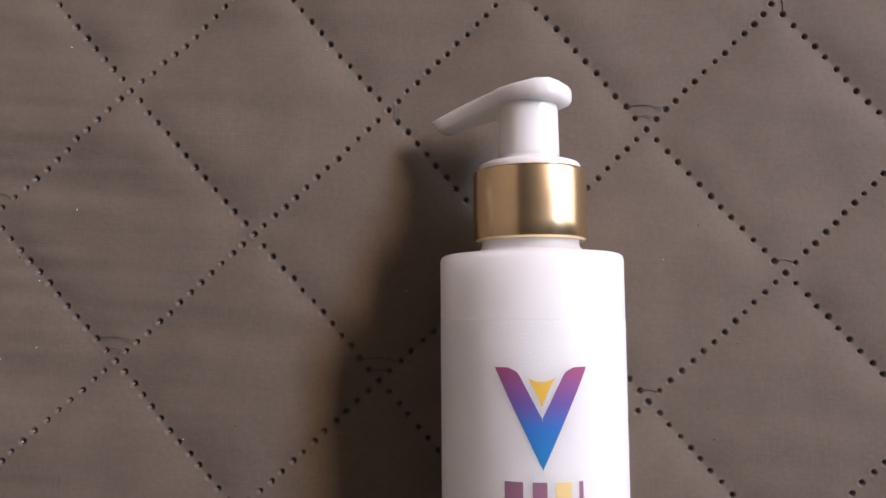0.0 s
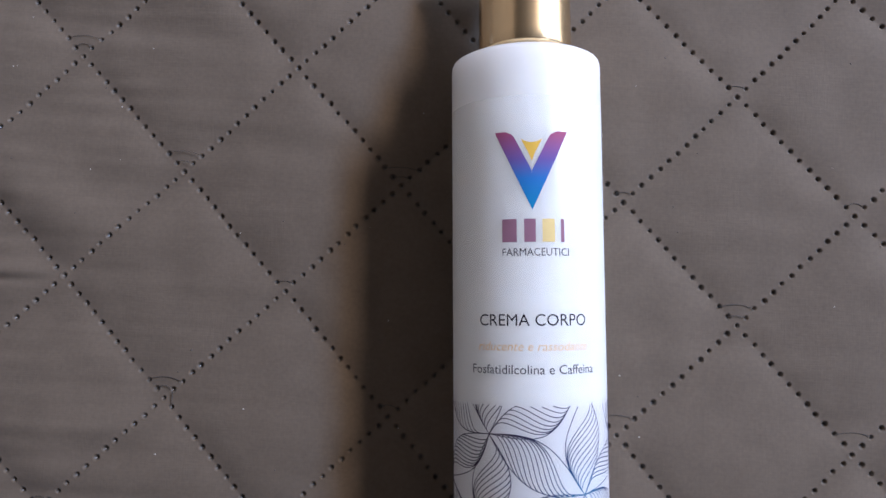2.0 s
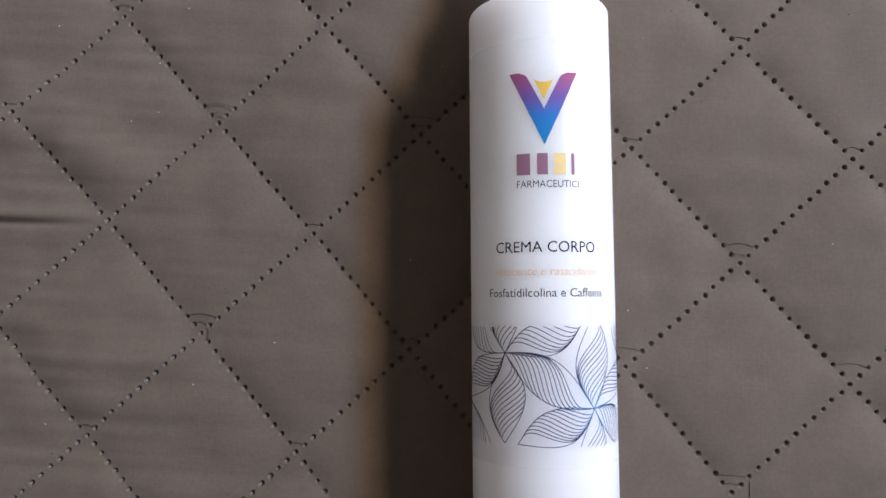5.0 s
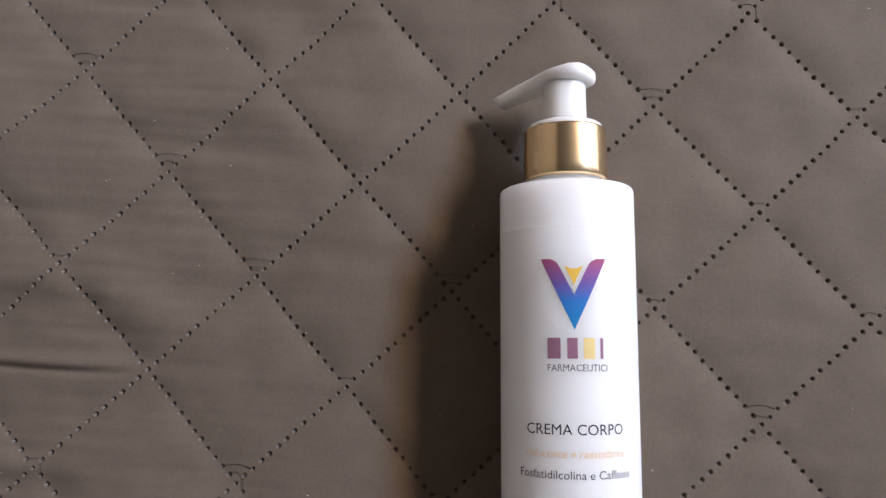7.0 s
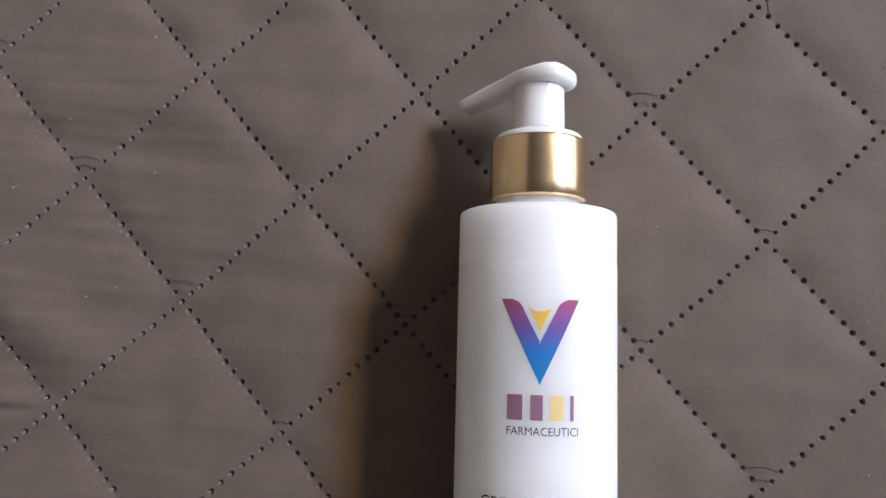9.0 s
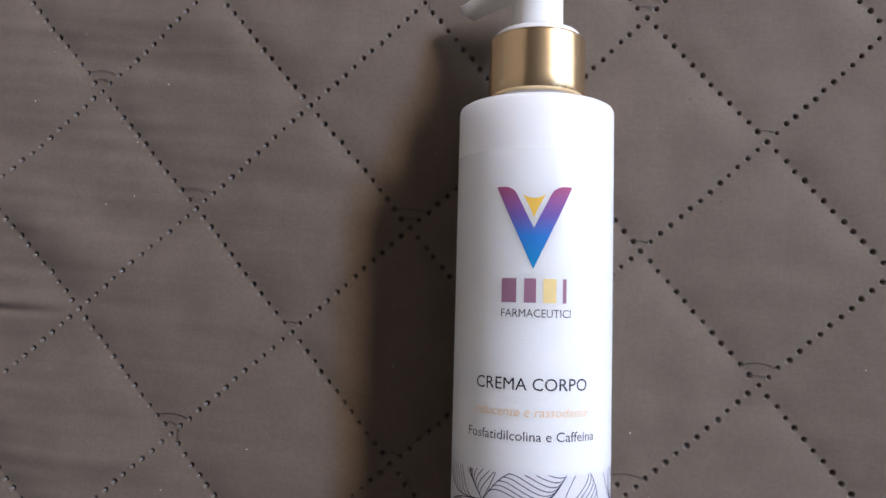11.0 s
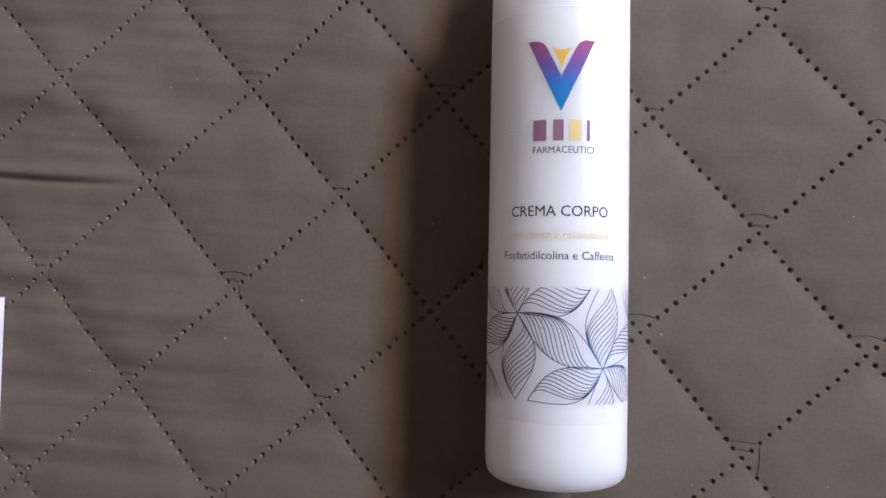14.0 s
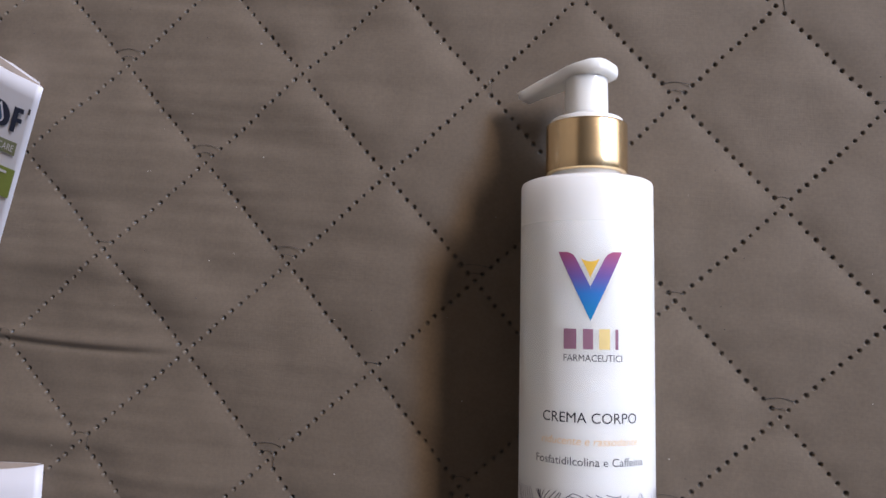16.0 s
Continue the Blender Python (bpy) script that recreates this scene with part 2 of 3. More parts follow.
def cover_height(x, y):
    """Height of the cloth, and how far it is a melt dot with its hole's shade in the colour."""
    i, j = lattice(x, y)
    i, j = i + 0.012 * soft_noise(x * 30, y * 30, 3), j + 0.012 * soft_noise(x * 30, y * 30, 4)
    gi, gj = np.abs(i - np.round(i)), np.abs(j - np.round(j))
    puff = 1 - np.exp(-(gi / 0.11) ** 1.3)
    puff *= 1 - np.exp(-(gj / 0.11) ** 1.3)
    z = 0.0016 * puff
    melt_shade, hole = np.zeros_like(x), np.zeros_like(x)
    for along in (0, 1):
        if along:
            di, dj, a, b = (i * SIDE - np.round(i * SIDE)) / SIDE, j - np.round(j), np.round(i * SIDE), SIDE * np.round(j)
        else:
            di, dj, a, b = i - np.round(i), (j * SIDE - np.round(j * SIDE)) / SIDE, SIDE * np.round(i), np.round(j * SIDE)
        ox = di * AX.x + dj * AY.x + 0.0005 * (hashed(a, b, 1) - 0.5)
        oy = di * AX.y + dj * AY.y + 0.0005 * (hashed(a, b, 5) - 0.5)
        size = 0.00087 + 0.0003 * (hashed(a, b, 8) - 0.5)
        far = np.sqrt(ox * ox + oy * oy) / size
        z += 0.00006 * np.exp(-((far - 1.5) / 0.35) ** 2)
        melt_shade = np.maximum(melt_shade, np.clip(1.2 - (ox * ox + oy * oy) / size**2, 0, 1) * (0.75 + 0.25 * hashed(a, b, 11)))
        tilt = 1 + 0.55 * np.clip((0.8 * ox + 0.6 * oy) / size, -1, 1)
        hole = np.maximum(hole, np.clip(1.25 - far * far, 0, 1.2) * tilt)
    melt_shade = melt_shade * melt_shade * (3 - 2 * melt_shade)
    # soft wrinkles, strongest away from the bottle, and one pinched fold
    left = np.clip((-0.06 - x) / 0.10, 0, 1)
    z += (0.0009 + 0.0033 * left) * soft_noise(x * 8 + 3, y * 48 + 1.2 * soft_noise(x * 14, y * 9, 21), 7)
    z += (0.0005 + 0.0012 * left) * soft_noise(x * 13 + 7, y * 115 + 1.5 * soft_noise(x * 9, y * 20, 23), 9)
    z += 0.0004 * left * soft_noise(x * 26, y * 260, 15)
    z += 0.0022 * soft_noise(x * 24, y * 24, 12) + 0.0007 * soft_noise(x * 70, y * 55, 17)
    line = y + 0.0278 - 0.0010 * np.sin((x + 0.17) * 40)
    fold = np.clip((-0.170 - x) / 0.03, 0, 1) * np.clip((x + 0.33) / 0.05, 0, 1)
    z += fold * (0.0012 * np.exp(-((line - 0.0032) / 0.0030) ** 2) - 0.0014 * np.exp(-((line - 0.0004) / 0.0018) ** 2))
    z -= 0.00092 * hole
    # pressed down under the bottle
    c, s = math.cos(radians(BOTTLE_TURN)), math.sin(radians(BOTTLE_TURN))
    across, along_axis = (x - BOTTLE_X) * c + y * s, -(x - BOTTLE_X) * s + y * c
    under = R_LABEL - 0.0004 - np.sqrt(np.clip(R_LABEL**2 - across**2, 0, None)) - 0.0002
    on = (np.abs(across) < R_LABEL) & (along_axis > -0.129) & (along_axis < 0.053)
    z = np.where(on, np.minimum(z, under), z)
    return z, melt_shade


def graded(lo, hi, fine, far0, far1):
    out = list(np.arange(lo, hi, fine))
    step, v = fine, out[-1]
    while v < far1:
        step *= 1.25
        v += step
        out.append(v)
    step, v = fine, lo
    while v > far0:
        step *= 1.25
        v -= step
        out.insert(0, v)
    return np.array(out)


def quilted_cover():
    xs, ys = graded(-0.285, 0.150, 0.00037, -1.1, 0.9), graded(-0.178, 0.165, 0.00037, -0.75, 0.75)
    xs = np.unique(np.append(np.clip(xs, -1.008, 0.808), (-1.0, 0.8)))
    ys = np.unique(np.append(np.clip(ys, -0.658, 0.658), (-0.65, 0.65)))
    gx, gy = np.meshgrid(xs, ys)
    z, melt_shade = cover_height(gx, gy)
    # hangs over the seat's edges
    over = np.maximum(np.maximum(gx - 0.8, -1.0 - gx), np.abs(gy) - 0.65)
    z = np.where(over > 0, -0.35, z)
    nx, ny = len(xs), len(ys)
    me = bpy.data.meshes.new("quilted_cover")
    k = (np.arange(ny - 1)[:, None] * nx + np.arange(nx - 1)[None]).ravel()
    quads = np.stack([k, k + 1, k + nx + 1, k + nx], 1)
    me.vertices.add(nx * ny)
    me.vertices.foreach_set("co", np.stack([gx, gy, z], -1).astype(np.float32).ravel())
    me.loops.add(quads.size)
    me.loops.foreach_set("vertex_index", quads.astype(np.int32).ravel())
    me.polygons.add(len(quads))
    me.polygons.foreach_set("loop_start", np.arange(0, quads.size, 4, dtype=np.int32))
    me.polygons.foreach_set("use_smooth", np.ones(len(quads), dtype=bool))
    me.update(calc_edges=True)
    me.attributes.new("melted_shade", "FLOAT", "POINT").data.foreach_set("value", melt_shade.astype(np.float32).ravel())
    me.materials.append(FABRIC)
    return tagged(new("quilted_cover", me), "grey-brown quilted microfibre cover with dotted diamond seams", "sofa cover")


cover = quilted_cover()
seat = tagged(new("sofa_seat", box_mesh("sofa_seat", (-0.98, -0.63, Z0), (0.78, 0.63, -0.006), SOFA, 0.02)),
              "dark grey cloth sofa seat under the quilted cover", "sofa")


def tube(name, path, radius, mat, sides=6):
    verts, faces = [], []
    for k, p in enumerate(path):
        way = (path[min(k + 1, len(path) - 1)] - path[max(k - 1, 0)]).normalized()
        side = way.cross(Vector((0, 0, 1))).normalized()
        up = side.cross(way)
        for s in range(sides):
            a = 2 * math.pi * s / sides
            verts.append(p + radius * (math.cos(a) * side + math.sin(a) * up))
    for k in range(len(path) - 1):
        for s in range(sides):
            s2 = (s + 1) % sides
            faces.append((k * sides + s, k * sides + s2, (k + 1) * sides + s2, (k + 1) * sides + s))
    return mesh_of(name, verts, faces, mat)


def unlattice(i, j):
    x, y = -0.0861 + 0.04116 * i + 0.04063 * j, 0.0557 - 0.04212 * i + 0.04064 * j
    for _ in range(6):
        a, b = lattice(x, y)
        x, y = x + 0.04116 * (i - a) + 0.04063 * (j - b), y - 0.04212 * (i - a) + 0.04064 * (j - b)
    return x, y


def ground(x, y):
    return float(cover_height(np.array([[x]]), np.array([[y]]))[0][0, 0])


def yarn(a, b, rise, aside):
    path = []
    for k in range(9):
        u = k / 8
        x, y = a[0] + (b[0] - a[0]) * u + aside * math.sin(math.pi * u), a[1] + (b[1] - a[1]) * u + rise * math.sin(math.pi * u)
        path.append(Vector((x, y, max(ground(x, y) + 0.00015, 0.0003))))
    part("loose_thread", tube("loose_thread", path, 0.0001, THREAD), cover)


# loose ends of yarn that jump between the arms of a crossing
for i in range(-3, 6):
    for j in range(-5, 5):
        cx, cy = unlattice(i, j)
        if not (-0.29 < cx < 0.15 and -0.18 < cy < 0.165) or (abs(cx) < 0.03 and cy < 0.11):
            continue
        for step in (1, 2, 3):
            if random.random() < (0.70, 0.35, 0.0)[step - 1]:
                yarn(unlattice(i - step / SIDE, j), unlattice(i, j + step / SIDE), random.uniform(0.0002, 0.0015), 0)
            if random.random() < (0.22, 0.08, 0.0)[step - 1]:
                yarn(unlattice(i, j + step / SIDE), unlattice(i + step / SIDE, j), 0, random.uniform(0.0, 0.0006))

# ---- the pump bottle ----
bottle = tagged(new("pump_bottle"), "white plastic cream bottle with gold collar lying on the cover", "bottle")
bottle.matrix_world = pose(BOTTLE_X, 0, R_LABEL - 0.0004, 0, 0, BOTTLE_TURN)
body = part("body", lathe("body", [
    (0.0, -0.1228), (0.0150, -0.1230), (0.0190, -0.1240), (0.0210, -0.1239), (0.0226, -0.1232), (0.0239, -0.1217), (0.0244, -0.1197),
    (R_BODY, -0.1165), (R_BODY, -0.06), (R_BODY, 0.0), (R_BODY, 0.0495), (0.0245, 0.0503), (0.0242, 0.0510), (0.0235, 0.0514), (0.0226, 0.05165),
    (0.0160, 0.0524), (0.0140, 0.0528), (0.0133, 0.0536), (0.0131, 0.0545), (0.0131, 0.0600)], PLASTIC), bottle)
label = part("label", lathe("label", [
    (R_BODY + 0.00002, -0.1017), (R_LABEL - 0.0001, -0.1017), (R_LABEL, -0.1015), (R_LABEL, -0.0958), (R_LABEL, -0.0578), (R_LABEL, 0.0), (R_LABEL, 0.0345),
    (R_LABEL - 0.0001, 0.0347), (R_BODY + 0.00002, 0.0347)], LABEL, 192), bottle, "thin satin film label with colour print")
part("collar", lathe("collar", [
    (0.0132, 0.0553), (0.0148, 0.0553), (0.0152, 0.0555), (0.0154, 0.0560), (0.0154, 0.0600), (0.0154, 0.0650), (0.0154, 0.0735), (0.0153, 0.0741),
    (0.0149, 0.0744), (0.0136, 0.0744)], GOLD), bottle, "polished gold metal collar")
part("flange", lathe("flange", [
    (0.0139, 0.0738), (0.0139, 0.0752), (0.0138, 0.0758), (0.0134, 0.0763), (0.0120, 0.0768), (0.0092, 0.0773), (0.0086, 0.0777), (0.0083, 0.0785)], PUMP), bottle)
part("stem", lathe("stem", [(0.0084, 0.0770), (0.0083, 0.0785), (0.0082, 0.0850), (0.0081, 0.0920), (0.0082, 0.0945), (0.0, 0.0950)], PUMP), bottle)


def nozzle_head():
    """The actuator: rounded back, gently sloping top and a tapering spout, turned round the axis until its tip hangs low over the cover."""
    cuts = [(-0.0113, 0.0036, 0.0968, 0.0940), (-0.0107, 0.0058, 0.0977, 0.0931), (-0.0092, 0.0078, 0.0984, 0.0926), (-0.006, 0.0092, 0.0986, 0.0922),
            (0.0, 0.0093, 0.0982, 0.0921), (0.005, 0.0080, 0.0981, 0.0919), (0.009, 0.0060, 0.0978, 0.0916), (0.013, 0.0048, 0.0973, 0.0911),
            (0.018, 0.0042, 0.0963, 0.0903), (0.0235, 0.0037, 0.0949, 0.0894), (0.0270, 0.0035, 0.0936, 0.0888), (0.0292, 0.0035, 0.0928, 0.0884)]
    turn, reach = radians(32.0), 0.985
    u_way, w_way = Vector((-math.cos(turn), 0, -math.sin(turn))), Vector((-math.sin(turn), 0, math.cos(turn)))
    ring, verts, faces = 28, [], []

    def ring_at(u, half, top, low, shift=0.0):
        for k in range(ring):
            a = 2 * math.pi * k / ring
            cx, cy = math.cos(a), math.sin(a)
            w = half * math.copysign(abs(cx) ** 0.5, cx)
            v = (top + low) / 2 + (top - low) / 2 * math.copysign(abs(cy) ** 0.5, cy)
            verts.append(u_way * reach * (u + shift * cy) + w_way * w + Vector((0, v, 0)))

    for n, c in enumerate(cuts):
        ring_at(*c, shift=(0.0, 0.0011, 0.0018)[max(0, n - len(cuts) + 3)])
    u, half, top, low = cuts[-1]
    ring_at(u + 0.0003, half * 0.93, top - 0.0003, low + 0.0003, 0.0017)
    ring_at(u + 0.0003, half * 0.62, top - 0.0011, low + 0.0011, 0.0010)
    ring_at(u - 0.004, half * 0.55, top + 0.0002, low + 0.0022)
    rings = len(cuts) + 3
    for j in range(rings - 1):
        for k in range(ring):
            k2 = (k + 1) % ring
            faces.append((j * ring + k, j * ring + k2, (j + 1) * ring + k2, (j + 1) * ring + k))
    faces.append(tuple(range(ring)))
    faces.append(tuple((rings - 1) * ring + k for k in reversed(range(ring))))
    me = mesh_of("pump_head", verts, faces, PUMP)
    bm = bmesh.new()
    bm.from_mesh(me)
    bmesh.ops.recalc_face_normals(bm, faces=bm.faces[:])
    bm.to_mesh(me)
    bm.free()
    return me


part("pump_head", nozzle_head(), bottle, "glossy white pump head with a slanting spout")

# ---- print on the label ----
INK_R = R_LABEL + 0.00012
MID = -0.0005


def wrap(s, y, lift=0.0):
    a = s / R_LABEL
    return Vector(((INK_R + lift) * math.sin(a), y, (INK_R + lift) * math.cos(a)))


def flat_words(words, shear=0.0, bold=0.0):
    data = bpy.data.curves.new("words", "FONT")
    data.body, data.shear, data.offset, data.resolution_u = words, shear, bold, 3
    ob = new("words", data)
    bpy.context.view_layer.update()
    me = bpy.data.meshes.new_from_object(ob)
    bpy.data.objects.remove(ob)
    co = np.empty(3 * len(me.vertices))
    me.vertices.foreach_get("co", co)
    return me, co.reshape(-1, 3)


def print_words(words, s0, s1, y0, y1, mat, shear=0.0, bold=0.0):
    """Words wrapped on the label, a part for each: from s0 to s1 round it, from baseline y0 to the top of its capitals y1."""
    _, whole = flat_words(words, shear)
    _, cap_co = flat_words("H")
    left, sx, sy = whole[:, 0].min(), (s1 - s0) / np.ptp(whole[:, 0]), (y1 - y0) / cap_co[:, 1].max()
    said = ""
    for word in words.split(" "):
        said += word
        me, co = flat_words(word, shear, bold)
        shift = flat_words(said, shear)[1][:, 0].max() - co[:, 0].max()
        for v, c in zip(me.vertices, co):
            v.co = wrap(s0 + (c[0] + shift - left) * sx, y0 + c[1] * sy)
        me.materials.clear()
        me.materials.append(mat)
        part("printed_word", me, label)
        said += " "


def print_area(name, rows, mat, columns=8):
    """A printed patch from rows of (y, left, right)."""
    verts, faces, n = [], [], columns + 1
    for y, a, b in rows:
        verts += [wrap(a + (b - a) * k / columns, y) for k in range(n)]
    for r in range(len(rows) - 1):
        faces += [(r * n + k, r * n + k + 1, (r + 1) * n + k + 1, (r + 1) * n + k) for k in range(columns)]
    return mesh_of(name, verts, faces, mat)


def emblem():
    """A broad chevron in plum fading to blue, with a small golden wedge in its fork."""
    mm, verts, faces = 0.001, [], []
    me = bmesh.new()
    for sign in (-1, 1):
        rows = []
        for k in range(25):
            y = 23.5 - k * 23.8 / 24
            outer = 11.2 * (y + 0.3) / 23.8
            inner = max(0.0, 5.6 * (y - 11.5) / 11.0)
            if y > 22.0:
                inner += 2.0 * ((y - 22.0) / 1.6) ** 2
            a, b = sorted((sign * inner, sign * outer))
            rows.append((y * mm, MID + a * mm, MID + b * mm))
        half = print_area("emblem", rows, EMBLEM, 6)
        me.from_mesh(half)
    out = bpy.data.meshes.new("emblem")
    me.to_mesh(out)
    me.free()
    out.materials.append(EMBLEM)
    part("emblem", out, label, "chevron emblem fading from plum to blue")
    cols = [-3.2 + 6.4 * k / 12 for k in range(13)]
    for x in cols:
        verts.append(wrap(MID + x * mm, (20.1 + 1.1 * (x / 3.2) ** 2) * mm))
        verts.append(wrap(MID + x * mm, (14.3 + 6.8 * (abs(x) / 3.2) ** 0.85) * mm))
    faces = [(2 * k, 2 * k + 1, 2 * k + 3, 2 * k + 2) for k in range(12)]
    part("emblem_wedge", mesh_of("emblem_wedge", verts, faces, YELLOW), label, "golden yellow wedge")


emblem()
MM = 0.001
# the maker's mark: plain shapes in its colours
for left, right, low, high, ink in ((-9.6, -5.2, -9.9, -3.0, MAUVE), (-3.0, 0.4, -9.9, -3.0, MAUVE), (2.4, 6.2, -9.9, -3.0, PALE_YELLOW), (8.1, 9.2, -9.9, -3.0, MAUVE)):
    part("mark_bar", print_area("mark_bar", [(high * MM, left * MM, right * MM), (low * MM, left * MM, right * MM)], ink, 4), label)
print_words("FARMACEUTICI", -9.6 * MM, 10.6 * MM, -14.0 * MM, -11.75 * MM, GREY_INK)
print_words("CREMA CORPO", -17.5 * MM, 16.4 * MM, -34.6 * MM, -31.2 * MM, INK)
print_words("riducente e rassodante", -18.0 * MM, 16.9 * MM, -41.9 * MM, -39.3 * MM, PALE_INK, shear=0.22)
print_words("Fosfatidilcolina e Caffeina", -20.4 * MM, 19.4 * MM, -48.7 * MM, -46.05 * MM, GREY_INK)

BAND_LOW, BAND_TOP = -95.8 * MM, -57.8 * MM
# the band's film is tinted pale lavender
label.data.materials.append(BAND)
for face in label.data.polygons:
    if BAND_LOW < face.center.y < BAND_TOP:
        face.material_index = 1


def leaf(base, tip, upper, lower, lines=9, width=0.26, bend=0.5):
    """A leaf drawn with fine lines that leave one edge near its base and fan out to its tip; millimetres round and along the label."""
    b, d = Vector(base), Vector(tip) - Vector(base)
    side = Vector((-d.y, d.x)).normalized()
    verts, faces = [], []

    def edge(t, off):
        swell = math.sin(math.pi * t ** 0.95) ** 1.05 if 0 < t < 1 else 0.0
        return b + d * t + side * (1.05 * off * swell + bend * math.sin(2 * math.pi * t))

    for k in range(-1, lines + 1):
        share, strip = max(k, 0) / lines, []
        for m in range(33):
            u = m / 32
            if k in (-1, lines):
                strip.append(edge(u, upper if k < 0 else -lower))
                continue
            first, final = 0.05 + 0.15 * share, 0.38 + 0.60 * share
            v = u ** (0.45 + 2.0 * share)
            t, w = first + (final - first) * u, 0.5 * v + 0.5 * v * v * (3 - 2 * v)
            strip.append(edge(t, upper * (1 - w) - lower * w))
        last = None
        for m, p in enumerate(strip):
            way = (strip[min(m + 1, 32)] - strip[max(m - 1, 0)]).normalized()
            n = Vector((-way.y, way.x)) * width / 2
            if not BAND_LOW / MM <= p.y <= BAND_TOP / MM:
                last = None
                continue
            verts += [wrap((p + n).x * MM, (p + n).y * MM), wrap((p - n).x * MM, (p - n).y * MM)]
            if last is not None:
                faces.append((last, last + 1, last + 3, last + 2))
            last = len(verts) - 2
    part("leaf_print", mesh_of("leaf_print", verts, faces, LINES), label)


FL1, FL2 = (-14.55, -66.4), (14.85, -83.9)
leaf(FL1, FL2, 5.9, 5.9, 11)
leaf((10.6, -57.0), FL1, 5.4, 4.8, 8)
leaf((-15.0, -94.6), FL1, 6.0, 6.6, 10)
leaf(FL1, (-36.0, -82.5), 4.6, 6.0, 10)
leaf(FL1, (-14.6, -40.0), 5.2, 5.2, 8)
leaf((-38.0, -52.0), FL1, 4.6, 5.4, 8)
leaf(FL2, (15.5, -53.5), 6.4, 6.4, 10)
leaf(FL2, (-10.4, -94.6), 5.6, 5.4, 10)
leaf((14.2, -112.0), FL2, 5.4, 5.4, 9)
leaf(FL2, (38.0, -96.0), 5.0, 5.0, 9)
leaf((38.0, -66.5), FL2, 5.2, 3.6, 9)
leaf((-38.0, -82.0), (-16.0, -108.0), 5.0, 5.0, 8)
leaf((40.0, -72.0), (22.0, -48.0), 5.0, 5.0, 8)


# ---- two slim cartons ----
def sleeve(name, wide, long, puff, gap, power=0.8):
    """A slim open carton: back panel, bowed front panel with a shallower mouth; the mouth is at y = 0, the carton runs to -y, right edge at x = 0."""
    nx, ny, verts, faces = 16, 12, [], []
    for r in range(ny + 1):
        v = r / ny
        for k in range(2 * nx):
            if k <= nx:
                u = k / nx
                y = -gap * math.sin(math.pi * min(u * 1.15 + 0.02, 1)) ** power * (1 - v) ** 2 - (long - gap) * v
                z = 0.0012 + puff * math.sin(math.pi * u) ** 0.7
            else:
                u = (2 * nx - k) / nx
                y, z = -long * v, 0.0
            verts.append((-wide * u, y, z))
    loop = 2 * nx
    for r in range(ny):
        for k in range(loop):
            k2 = (k + 1) % loop
            faces.append((r * loop + k, (r + 1) * loop + k, (r + 1) * loop + k2, r * loop + k2))
    me = mesh_of(name, verts, faces, CARD)
    me.materials.append(CARD_RAW)
    bm = bmesh.new()
    bm.from_mesh(me)
    bmesh.ops.recalc_face_normals(bm, faces=bm.faces[:])
    bm.to_mesh(me)
    bm.free()
    return me


def shell(ob):
    mod = ob.modifiers.new("card", "SOLIDIFY")
    mod.thickness, mod.offset, mod.material_offset = 0.0004, -1, 1


blank = tagged(new("slim_carton"), "blank white slim card carton with an open end", "carton")
blank.matrix_world = pose(-0.2245, -0.0784, 0.0022, 0, 0, 3.6)
shell(part("card_sleeve", sleeve("card_sleeve", 0.062, 0.13, 0.0030, 0.0026), blank))

printed = tagged(new("slim_carton"), "white card carton with navy and green print, propped on its flap", "carton")
down, across = Vector((-0.0370, -0.0634, -0.0335)).normalized(), Vector((-0.88, 0.476, 0))
across = (across - down * across.dot(down)).normalized()
out = across.cross(down).normalized()
if out.z < 0:
    out = -out
printed.matrix_world = Matrix.Translation((-0.2187, 0.0764, 0.0400)) @ Matrix((-across, -down, out)).transposed().to_4x4()
shell(part("card_sleeve", sleeve("card_sleeve", 0.055, 0.0895, 0.0006, 0.0026, 2.0), printed))
UP = 0.0021
LEAN = 0.24


def slanted(u0, u1, v0, v1, mat, text="", z=UP, name="printed_block"):
    """A printed bar whose rows run slightly askew to the mouth of the carton."""
    corners = [(0.0014 - u, -v - LEAN * (u - 0.0064), z) for u, v in ((u0, v0), (u1, v0), (u1, v1), (u0, v1))]
    return part(name, mesh_of(name, corners, [(0, 1, 2, 3)], mat, False), printed, text)


slanted(0.0064, 0.0113, 0.0128, 0.0150, NAVY, "navy printed mark")
slanted(0.0088, 0.0113, 0.0150, 0.0242, NAVY, "navy printed mark")
slanted(0.0063, 0.0088, 0.0174, 0.0194, NAVY, "navy printed mark")
slanted(0.0034, 0.0045, 0.0117, 0.0143, GREY_INK)


def round_patch(name, u, v, r, tall, z, mat, text):
    """A round or drop-shaped printed patch."""
    verts = []
    for k in range(28):
        a = 2 * math.pi * k / 28
        x, y = r * math.cos(a), r * math.sin(a)
        if y > 0 and tall > 1:
            x, y = x * (1 - 0.75 * y / r), y * tall
        verts.append((-u + x, -v + y, z))
    return part(name, mesh_of(name, verts, [tuple(range(28))], mat, False), printed, text)


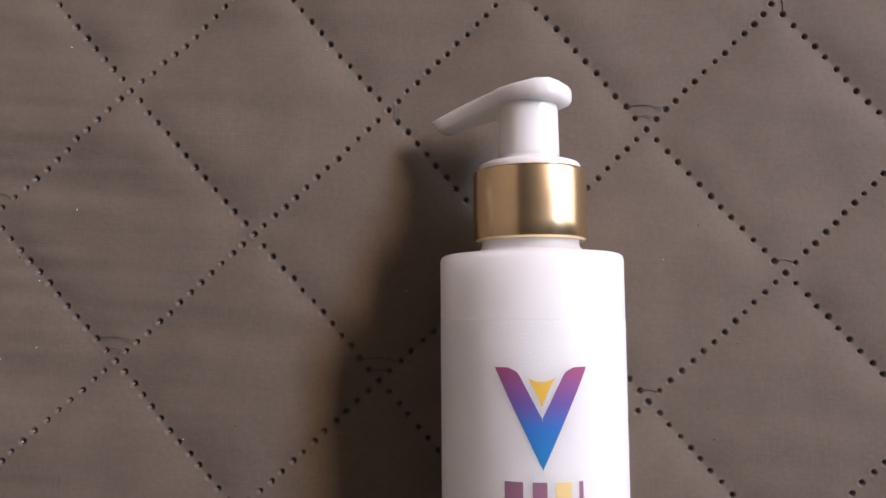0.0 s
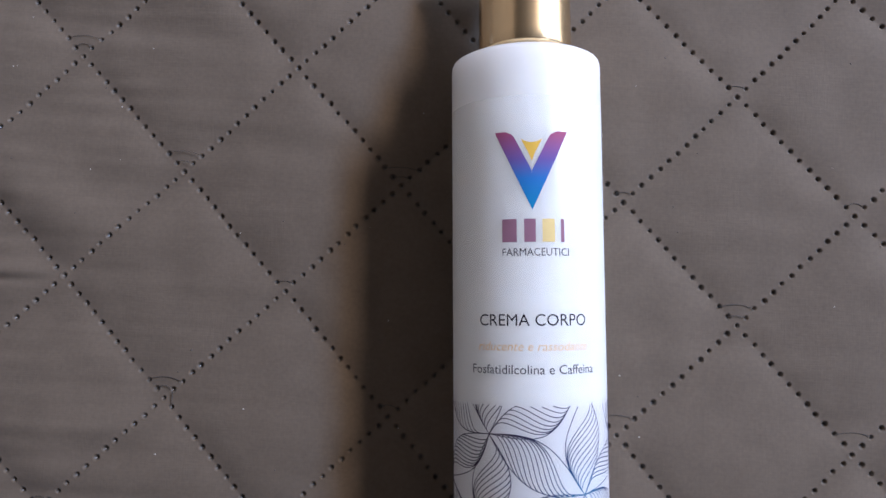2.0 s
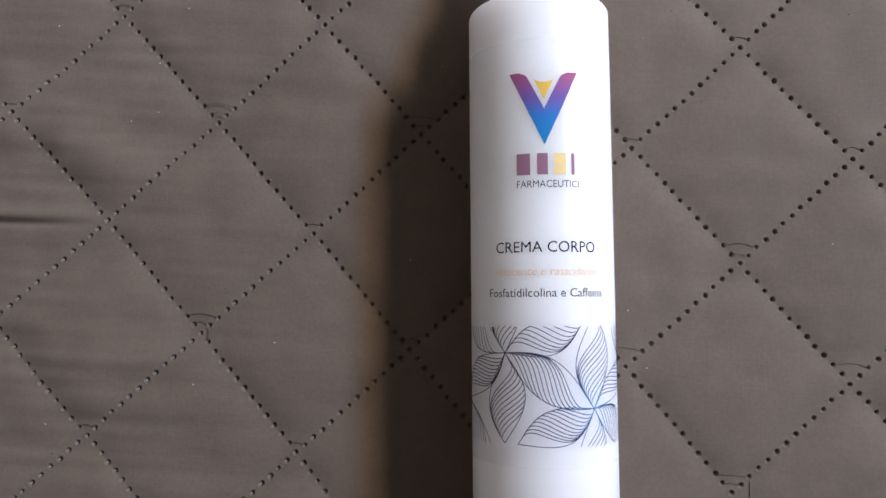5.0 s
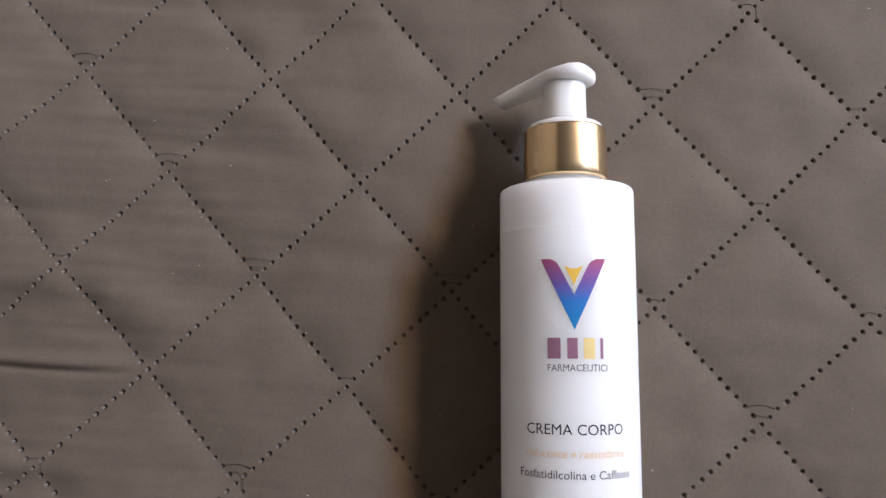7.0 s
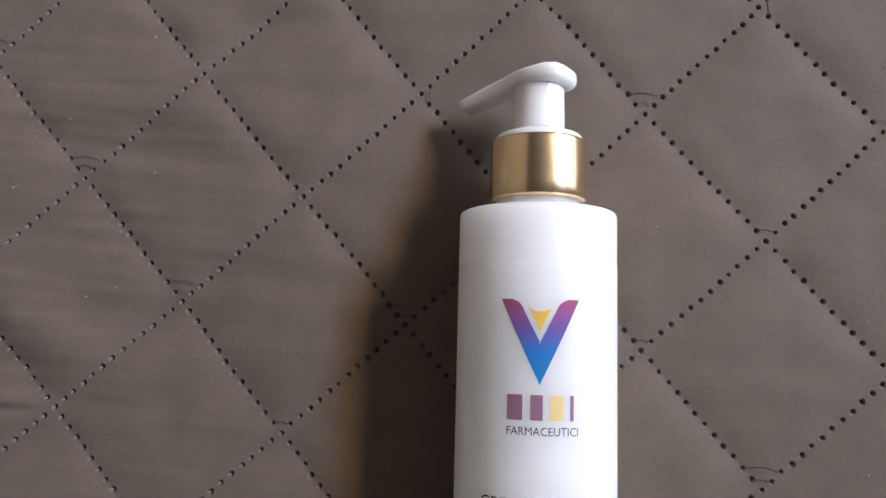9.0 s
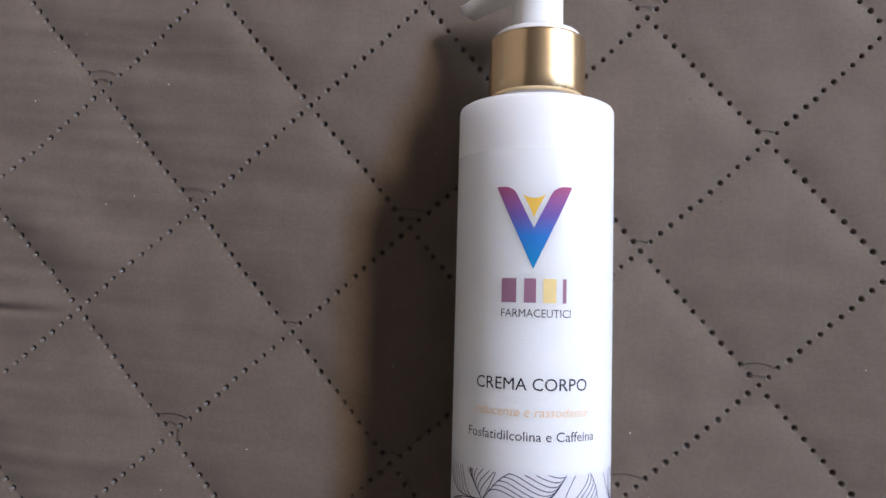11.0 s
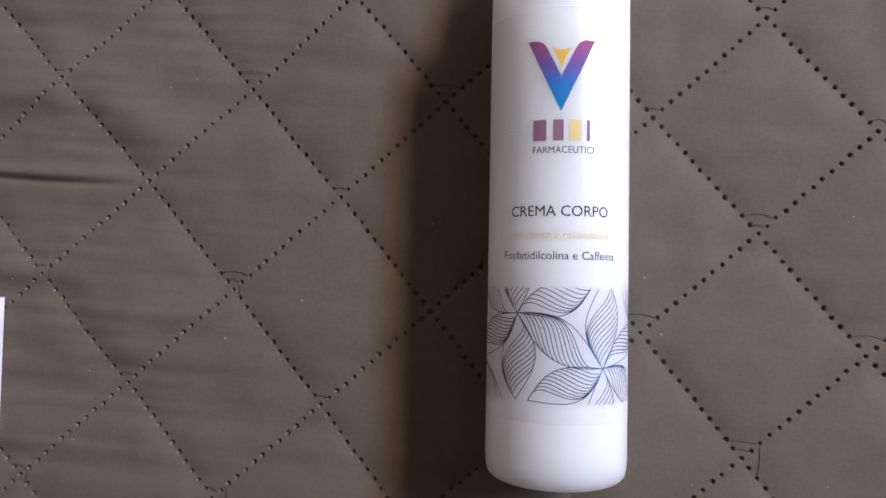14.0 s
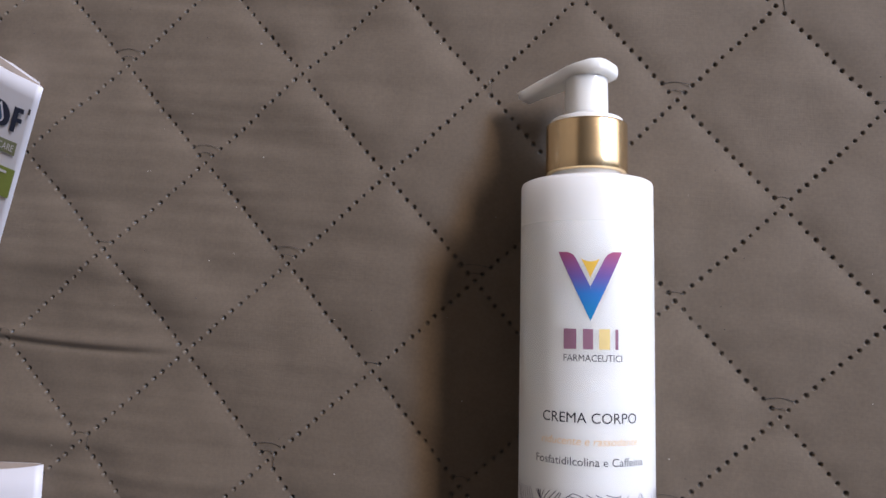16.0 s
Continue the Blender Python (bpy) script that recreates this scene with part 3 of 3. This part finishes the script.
round_patch("printed_ring", 0.0164, 0.0205, 0.0056, 1.0, UP, NAVY, "navy printed disc")
round_patch("printed_drop", 0.0164, 0.0216, 0.0029, 2.2, UP + 0.0003, CARD, "white drop outline")
round_patch("printed_drop", 0.0164, 0.0216, 0.0023, 2.1, UP + 0.0006, BLUE, "steel blue drop")
slanted(0.0056, 0.0340, 0.0285, 0.0346, SAGE, "sage green printed tag", name="printed_tag")
slanted(0.0030, 0.0340, 0.0410, 0.0552, OLIVE, "olive green printed tag", name="printed_tag")
me, co = flat_words("CARE")
for v, c in zip(me.vertices, co):
    u = 0.0145 - 0.0080 * (c[0] - co[:, 0].min()) / np.ptp(co[:, 0])
    v.co = Vector((0.0014 - u, -0.0331 - LEAN * (u - 0.0064) + 0.0032 * c[1] / co[:, 1].max(), UP + 0.0003))
me.materials.clear()
me.materials.append(CARD)
part("printed_word", me, printed, "white printed word")
for v0, u0 in ((0.0425, 0.0068), (0.0467, 0.0093)):
    slanted(u0, 0.020, v0, v0 + 0.0012, CARD, z=UP + 0.0003, name="printed_bar")
flap = part("folded_flap", mesh_of("folded_flap", [(-0.034, -0.004, -0.0002), (-0.052, -0.004, -0.0002), (-0.052, -0.020, -0.034), (-0.034, -0.020, -0.034)],
                                   [(0, 1, 2, 3)], CARD, False), printed)
shell(flap)

# ---- lint and dust on the cover ----
def specks(name, count, sizes, mat, text):
    bm = bmesh.new()
    for k in range(count):
        x, y = random.uniform(-0.28, 0.15), random.uniform(-0.17, 0.16)
        if abs(x) < 0.035:
            continue
        size = random.choice(sizes)
        made = bmesh.ops.create_icosphere(bm, subdivisions=1, radius=size)["verts"]
        for v in made:
            v.co = Vector((v.co.x * random.uniform(0.7, 1.6), v.co.y, v.co.z * 0.6)) + Vector((x, y, ground(x, y) + 0.0001))
    me = bpy.data.meshes.new(name)
    bm.to_mesh(me)
    bm.free()
    me.materials.append(mat)
    tagged(new(name, me), text, name, kind="stuff")


specks("lint", 45, (0.00015, 0.0002, 0.0003), LINT, "tiny pale specks of lint on the cover")
specks("dust", 60, (0.00015, 0.00025, 0.0003), THREAD, "tiny dark specks of dust on the cover")
